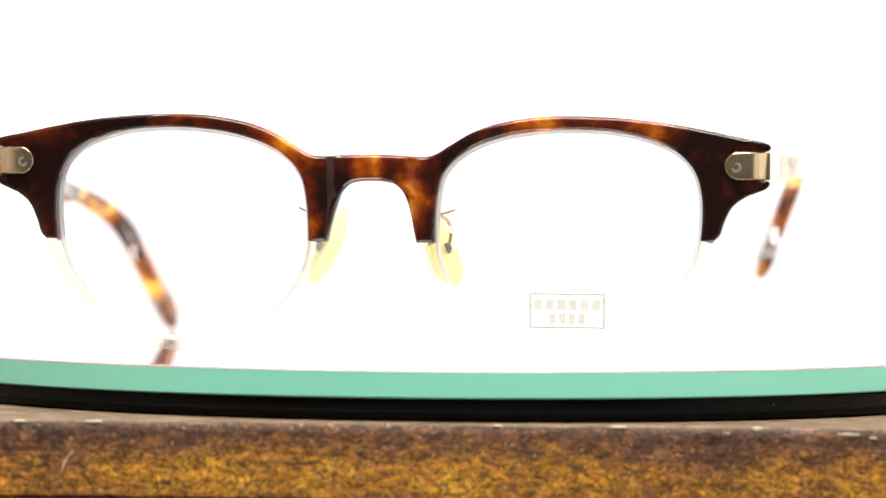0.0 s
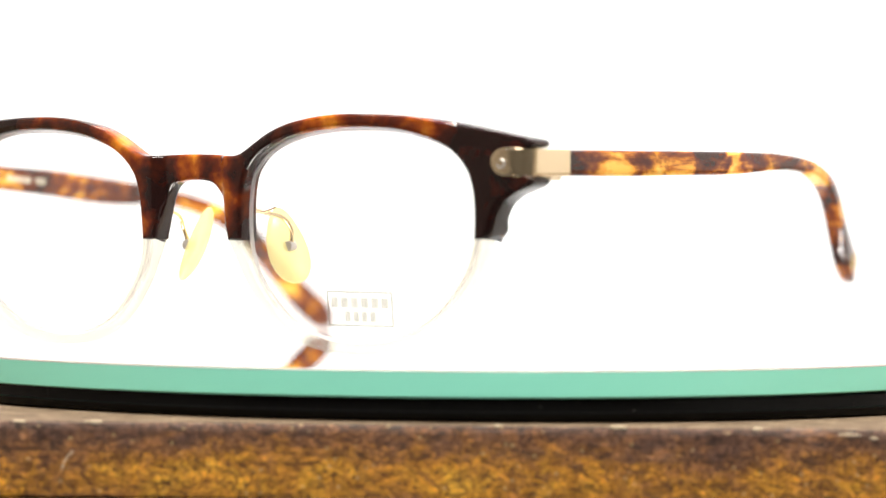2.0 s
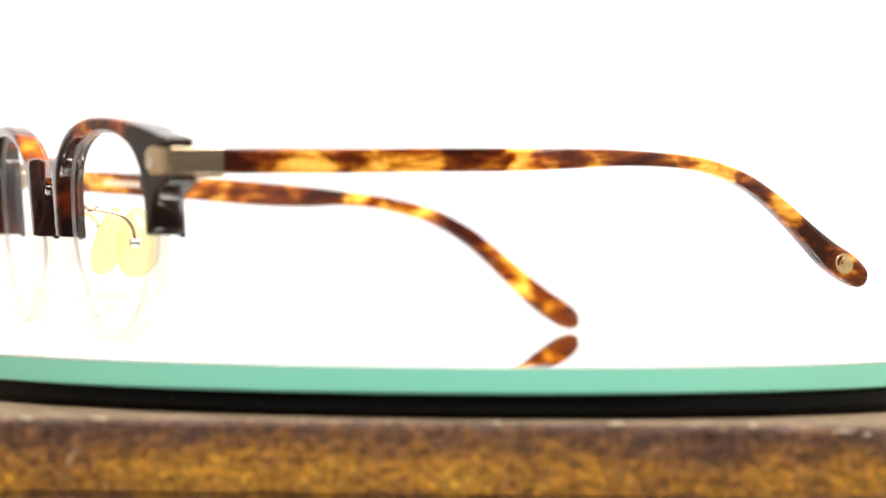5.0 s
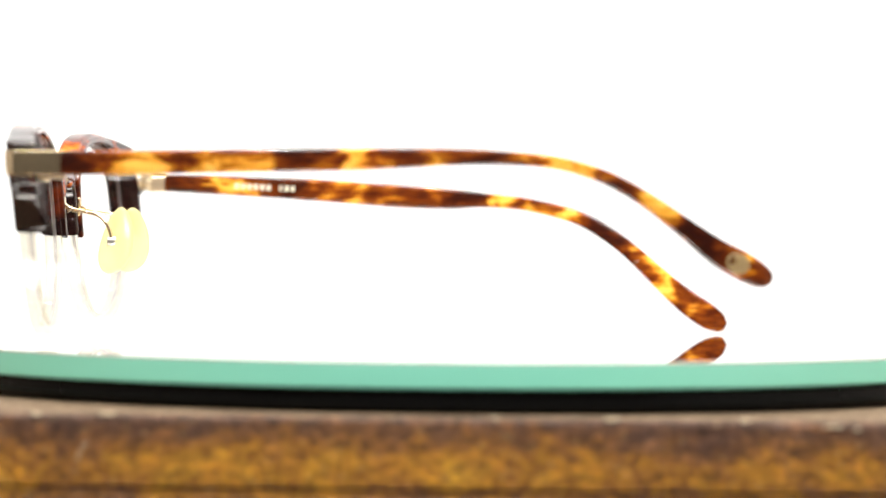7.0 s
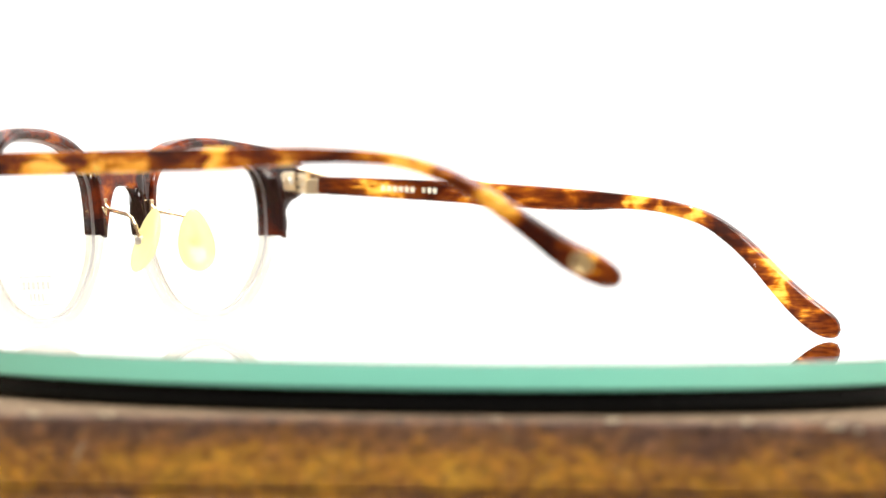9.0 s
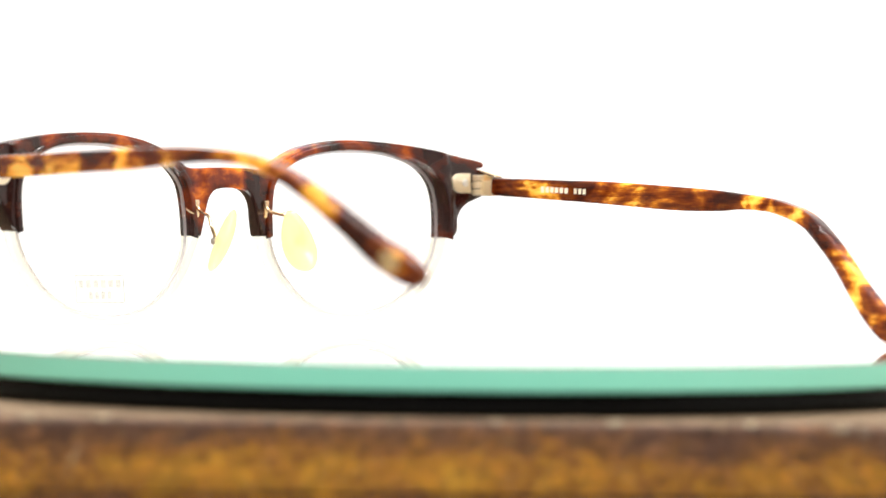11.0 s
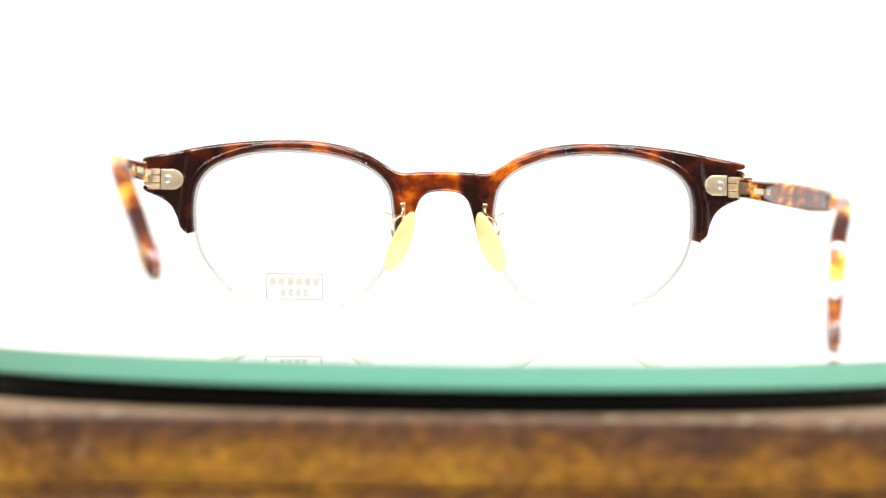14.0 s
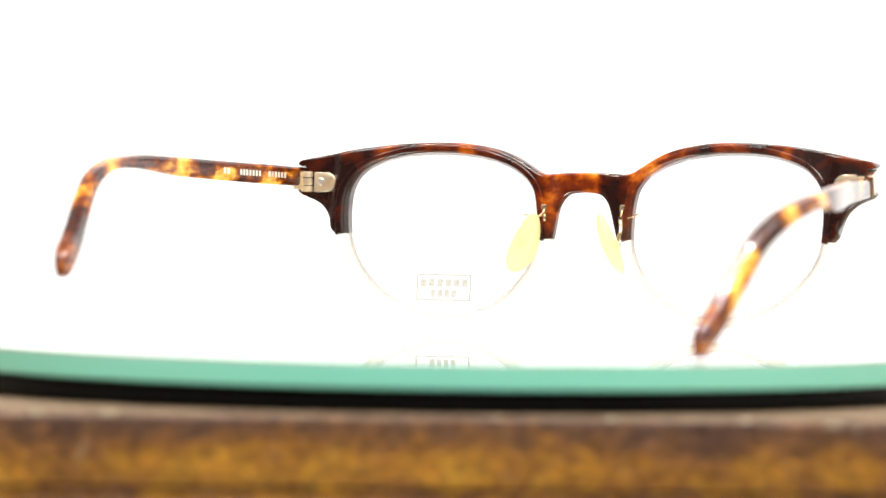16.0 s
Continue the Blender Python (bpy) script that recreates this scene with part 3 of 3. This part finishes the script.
def eyeglasses():
    root = tagged(new("eyeglasses"), "tortoiseshell browline eyeglasses with clear lower rims and gold hinges, arms open", "eyeglasses")
    right, left = (chain(*(settle(run, s) for run in (spline(TOP_LINE), spline(END_TOP, 3), spline(END_LOW, 4), spline(ARCH), spline(NOSE)))) for s in (1, -1))
    left = [(x, z) for x, z in reversed(left) if abs(x) > 0.05]
    grid = [(x, z) for x in np.arange(-12, 12.1, 0.8) for z in np.arange(-5, 18, 1.3)] + [(s * x, z) for s in (1, -1) for x in [*np.arange(14, 59, 2.2), *np.arange(59.5, 72, 0.7)] for z in np.arange(-5, 18, 1.5)]
    part("brow_bar", slab("brow_bar", right + left, face_y, brow_thick, 0.95, grid), BROW, root, "glossy dark tortoiseshell acetate brow bar and bridge")

    for s in (1, -1):
        # clear lower rim
        loop = chain(settle(spline(RIM_OUT), s), list(reversed(settle(spline(RIM_IN), s))))
        rim = part("lower_rim", slab("lower_rim", loop, lambda x, z: face_y(x, z) + 0.5, lambda x, z: 3.6, 0.45), CLEAR, root, "transparent pale lower rim")
        rim.visible_shadow = False
        # raised bead round the lens on the rear face
        arch = np.array(settle(spline(ARCH), s))
        away = arch - np.array((35.9 * s, 2.0))
        away = away / np.linalg.norm(away, axis=1)[:, None]
        loop = chain([tuple(p) for p in arch + away * 0.25], [tuple(p) for p in (arch + away * 1.9)[::-1]])
        part("rear_bead", slab("rear_bead", loop, lambda x, z: face_y(x, z) + brow_thick(x, z) - 0.6, lambda x, z: 1.3, 0.4), BROW, root)
        # lens, slightly domed
        edge = chain(settle(spline(ARCH), s), list(reversed(settle(spline(RIM_IN), s))))
        middle = np.array((35.9 * s, -4.0))

        def dome(x, z, s=s):
            return face_y(x, z) + 2.2 - 0.9 + 0.9 * ((x - 35.9 * s) ** 2 + (z + 4) ** 2) / 600.0

        verts, faces, rings, k = [], [], 9, len(edge)
        for side in (0.0, 1.6):
            for r in range(rings):
                for x, z in edge:
                    f = 1 - r / rings
                    p = middle + (np.array((x, z)) - middle) * (f * 1.008)
                    verts.append((p[0], dome(*p) + side, p[1]))
            verts.append((middle[0], dome(*middle) + side, middle[1]))
        half = rings * k + 1
        for o in (0, half):
            for r in range(rings - 1):
                faces += [(o + r * k + j, o + r * k + (j + 1) % k, o + (r + 1) * k + (j + 1) % k, o + (r + 1) * k + j) for j in range(k)]
            faces += [(o + (rings - 1) * k + j, o + (rings - 1) * k + (j + 1) % k, o + rings * k) for j in range(k)]
        faces += [(j, (j + 1) % k, half + (j + 1) % k, half + j) for j in range(k)]
        lens = part("lens", mesh_of("lens", verts, faces), LENS, root, "clear demo lens with a small printed box" if s > 0 else "clear demo lens")
        lens.visible_shadow = False
        near = [tuple(middle + (np.array(p) - middle) * 0.988) for p in edge[::3]]
        outline = [(x, dome(x, z) + 0.8, z) for x, z in near]
        line = part("lens_edge", wire("lens_edge", outline + outline[:1], 0.38, 8), EDGE_TINT, lens, "thin grey ground edge of the lens")
        line.visible_shadow = False
        if s > 0:
            bars = [(28.9, 42.6, -14.22, -13.95), (28.9, 42.6, -20.3, -20.03), (28.9, 29.2, -20.0, -14.25), (42.3, 42.6, -20.0, -14.25)]
            bars += [(29.75 + 2.1 * i, 31.25 + 2.1 * i, -16.95, -15.05) for i in range(6)]
            bars += [(32.55 + 1.75 * i, 33.75 + 1.75 * i, -19.5, -17.6) for i in range(4)]
            for x0, x1, z0, z1 in bars:
                n = max(2, int((x1 - x0) / 2) + 1)
                vs, fs = [], []
                for i in range(n):
                    x = x0 + (x1 - x0) * i / (n - 1)
                    for dy in (-0.13, -0.05):
                        vs += [(x, dome(x, z0) + dy, z0), (x, dome(x, z1) + dy, z1)]
                for i in range(n - 1):
                    o = 4 * i
                    fs += [(o, o + 1, o + 5, o + 4), (o + 2, o + 3, o + 7, o + 6), (o, o + 2, o + 6, o + 4), (o + 1, o + 3, o + 7, o + 5)]
                part("print_mark", mesh_of("print_mark", vs, fs, False), PRINT if min(x1 - x0, z1 - z0) < 0.5 else PRINT_PALE, lens)

        # nose pad: flattened teardrop on a wire arm
        bm = bmesh.new()
        bmesh.ops.create_uvsphere(bm, u_segments=28, v_segments=18, radius=1.0)
        for v in bm.verts:
            taper = 0.80 - 0.20 * v.co.z
            v.co = Vector((v.co.x * 1.8 - 0.35 * (1 - v.co.z ** 2), v.co.y * 5.2 * taper, v.co.z * 7.7))
        turn = Matrix.Translation((10.8 * s, 10.6, -5.9)) @ Euler((radians(6), radians(-22 * s), radians(-28 * s))).to_matrix().to_4x4() @ Matrix.Diagonal((s, 1, 1, 1))
        bm.transform(turn)
        bmesh.ops.recalc_face_normals(bm, faces=bm.faces)
        bmesh.ops.scale(bm, vec=(MM, MM, MM), verts=bm.verts)
        me = bpy.data.meshes.new("nose_pad")
        bm.to_mesh(me)
        bm.free()
        me.polygons.foreach_set("use_smooth", [True] * len(me.polygons))
        pad = part("nose_pad", me, PAD, root, "pale yellow translucent nose pad")
        part("pad_arm", wire("pad_arm", [(9.9 * s, -1.0, 2.0), (10.0 * s, 0.6, 0.8), (10.8 * s, 3.4, 0.2), (12.0 * s, 7.0, -0.6), (12.7 * s, 9.0, -2.6), (12.4 * s, 9.7, -4.6), (12.1 * s, 9.9, -5.8)], 0.42), GOLD, pad, "bent gold wire")
        part("pad_box", lathe("pad_box", [(0.2, -0.9), (1.0, -0.9), (1.1, -0.6), (1.1, 0.8), (0.2, 0.9)], (11.9 * s, 9.9, -6.1), "y", 20), STEEL, pad, "round metal pad socket")
        part("pad_pin", wire("pad_pin", [(11.6 * s, 0.2, 0.2), (13.0 * s, 0.9, 0.5), (14.6 * s, 1.6, 1.2)], 0.22), GOLD, pad)
        part("pad_foot", block("pad_foot", 9.2 * s if s > 0 else -10.7, 10.7 if s > 0 else -9.2, face_y(10, 1) + 4.5, face_y(10, 1) + 5.4, -0.8, 3.4, 0.35), GOLD, pad)

        # gold end piece: tongue on the front, wrapped round the corner to the arm
        tongue = [(64.2 + 2.5 * (1 - math.cos(a)), 9.48 + 2.5 * math.sin(a)) for a in np.linspace(-math.pi / 2, math.pi / 2, 13)]
        arm_z = 0.0 if s > 0 else -1.2
        bend = [69.0, 69.7, 70.4, 71.0, 71.6]
        loop = chain(flip([(72.2, 6.98)] + [(x, 6.98) for x in reversed(bend)], s), flip(tongue, s), flip([(x, 11.98) for x in bend] + [(72.2, 11.98)], s))

        def wrapped(x, z):
            return face_y(x, z) - 0.65 + 2.8 * max(0.0, (abs(x) - 68.2) / 4.0) ** 2

        grid = [(s * x, z) for x in [66.5, 67.5, 68.3] + bend for z in np.arange(7.6, 11.6, 0.75)]
        plate = part("end_piece", slab("end_piece", loop, wrapped, lambda x, z: 1.0, 0.28, grid), GOLD, root, "polished gold end piece wrapped round the brow corner")
        side = sweep("side_plate", [((s * 71.35, face_y(71, 9) + 1.3, 9.48), 2.5, 0.9), ((s * 71.55, face_y(71, 9) + 3.0, 9.48), 2.48, 1.0),
                                    ((s * 71.7, 5.0, 9.55 + arm_z * 0.5), 2.42, 1.05), ((s * 72.25, 9.3, 9.62 + arm_z * 1.5), 2.38, 1.1)], 9.0, 24)
        part("side_plate", side, GOLD, plate)
        part("rivet", lathe("rivet", [(0.1, 0.12), (0.45, 0.12), (0.5, -0.1), (0.85, -0.12), (0.95, 0.0), (0.95, 0.5), (0.1, 0.5)], (66.2 * s, face_y(66.2, 9.2) - 0.62, 9.25), "y", 20), STEEL, plate, "small round steel rivet")

        # hinge on the back of the brow
        rear = face_y(66, 8.3) + brow_thick(66, 8.3)
        loop = chain(flip([(67.9, 5.9)], s), flip([(62.6 + 2.4 * (1 - math.cos(a)), 8.3 + 2.4 * math.sin(a)) for a in np.linspace(-math.pi / 2, math.pi / 2, 11)], s), flip([(67.9, 10.7)], s))
        hinge = part("hinge", slab("hinge", loop, lambda x, z: face_y(x, z) + brow_thick(x, z) - 0.2, lambda x, z: 0.8, 0.15), HINGE_GOLD, root, "gold riveted hinge leaf and barrels")
        part("hinge_rivet", lathe("hinge_rivet", [(0.1, -0.2), (1.0, -0.2), (0.9, 0.2), (0.5, 0.4), (0.1, 0.42)], (66.3 * s, rear + 0.6, 8.4), "y", 18), STEEL, hinge)
        for z0, z1 in ((5.9, 7.3), (7.5, 9.2), (9.4, 10.8)):
            part("barrel", lathe("barrel", [(0.2, z0 + arm_z * 0.4), (1.25, z0 + arm_z * 0.4), (1.45, z0 + 0.15 + arm_z * 0.4), (1.45, z1 - 0.15 + arm_z * 0.4), (1.25, z1 + arm_z * 0.4), (0.2, z1 + arm_z * 0.4)], (69.5 * s, rear + 1.5, 0), "z", 20), HINGE_GOLD, hinge)
        part("hinge_tail", block("hinge_tail", min(70.0 * s, 71.2 * s), max(70.0 * s, 71.2 * s), rear + 2.4, rear + 6.4, 6.4 + arm_z, 10.2 + arm_z, 0.3), HINGE_GOLD, hinge)

        # arm
        st = temple_right() if s > 0 else temple_left()
        arm = part("temple_arm", sweep("temple_arm", resample(st, 4), 4.6, 36), ARM_RIGHT if s > 0 else ARM_LEFT, root, "amber and brown tortoiseshell acetate arm with a drooping tip")
        if s < 0:
            lettering(arm, st, 1, 26.6, [(1.45 * i, 1.05) for i in range(6)] + [(9.9 + 1.3 * i, 0.9) for i in range(4)], 1.3, STAMP)
            p, d = on_arm(st, 122.6, 1, -0.8)
            words = part("writing", text_mesh("made in Japan", 2.2), STAMP, arm)
            up = np.array((0, -d[2], d[1])) / math.hypot(d[1], d[2])
            nrm = np.cross(d, up)
            m = Matrix.Identity(4)
            for c, v in enumerate((d, up, nrm)):
                for r in range(3):
                    m[r][c] = v[r]
            m.translation = Vector((p + np.array((0.06, 0, 0)) - up * 0.5) * MM)
            words.matrix_basis = m
        else:
            # oval gold plaque let into the outer face near the tip
            p, d = on_arm(st, 141.3, 1, 0.1)
            up = np.cross((1.0, 0, 0), d)
            up /= np.linalg.norm(up)
            out = np.cross(d, up) if np.cross(d, up)[0] > 0 else np.cross(up, d)
            profile = [(0.78, 0.06), (0.84, 0.16), (0.96, 0.16), (1.0, 0.0), (1.0, -0.3)]
            verts = [tuple(p + d * 2.5 * r * math.cos(a) + up * 1.95 * r * math.sin(a) + out * h) for r, h in profile for a in np.linspace(0, 2 * math.pi, 33)[:-1]]
            faces = [(k * 32 + j, k * 32 + (j + 1) % 32, (k + 1) * 32 + (j + 1) % 32, (k + 1) * 32 + j) for k in range(len(profile) - 1) for j in range(32)] + [tuple(range(32))]
            emblem = part("emblem", mesh_of("emblem", verts, faces), PLAQUE, arm, "small oval gold plaque with a raised rim")
            for lean in (-0.55, 0.55):
                bow = [tuple(p + d * (lean + 0.5 * math.cos(a)) + up * 1.0 * math.sin(a) + out * 0.1) for a in np.linspace(0.4, 5.2, 8)]
                part("emblem_mark", wire("emblem_mark", bow, 0.13, 8), PLAQUE, emblem)
            lettering(arm, st, -1, 17.0, [(1.5 * i, 1.0) for i in range(7)] + [(13 + 1.4 * i, 0.9) for i in range(7)] + [(28 + 1.5 * i, 1.1) for i in range(2)], 1.35, STAMP)
    return root


GLASSES = eyeglasses()
cam.data.dof.focus_object = GLASSES      # the camera keeps its focus on the front of the eyeglasses
GLASSES_AT = pose(-0.0019, -0.082, EYE_Z + 0.00115)
PLATE_AT = Matrix.Translation((0, 0, TOP * MM)) @ pose(0, 0, 0, math.degrees(math.atan(0.0024)), -math.degrees(math.atan(0.0030)), 0)

# turn of the platter by time, degrees
TURN = [(0.0, -8.67), (0.5, -14.70), (1.0, -20.85), (1.5, -26.82), (2.0, -32.75), (2.5, -38.68), (3.0, -44.73), (3.5, -50.83), (4.0, -56.81), (4.2, -59.16),
        (5.25, -72.1), (6.3, -84.97), (6.5, -87.18), (7.0, -93.08), (7.5, -99.05), (8.0, -104.89), (8.5, -110.73), (9.0, -116.65), (9.2, -119.02),
        (10.3, -132.3), (11.3, -144.35), (11.5, -146.75), (12.0, -152.83), (12.5, -158.9), (13.0, -165.2), (13.5, -171.45), (14.0, -177.51), (14.5, -183.47),
        (15.0, -189.3), (15.5, -195.1), (16.0, -201.1)]


def motions():
    walk(GLASSES, [(t, pose(0, 0, 0, 0, 0, a) @ GLASSES_AT) for t, a in TURN])
    walk(PLATE, [(t, pose(0, 0, 0, 0, 0, a) @ PLATE_AT) for t, a in TURN])
    walk(PLATTER, [(t, pose(0, 0, 0, 0, 0, a)) for t, a in TURN])


motions()
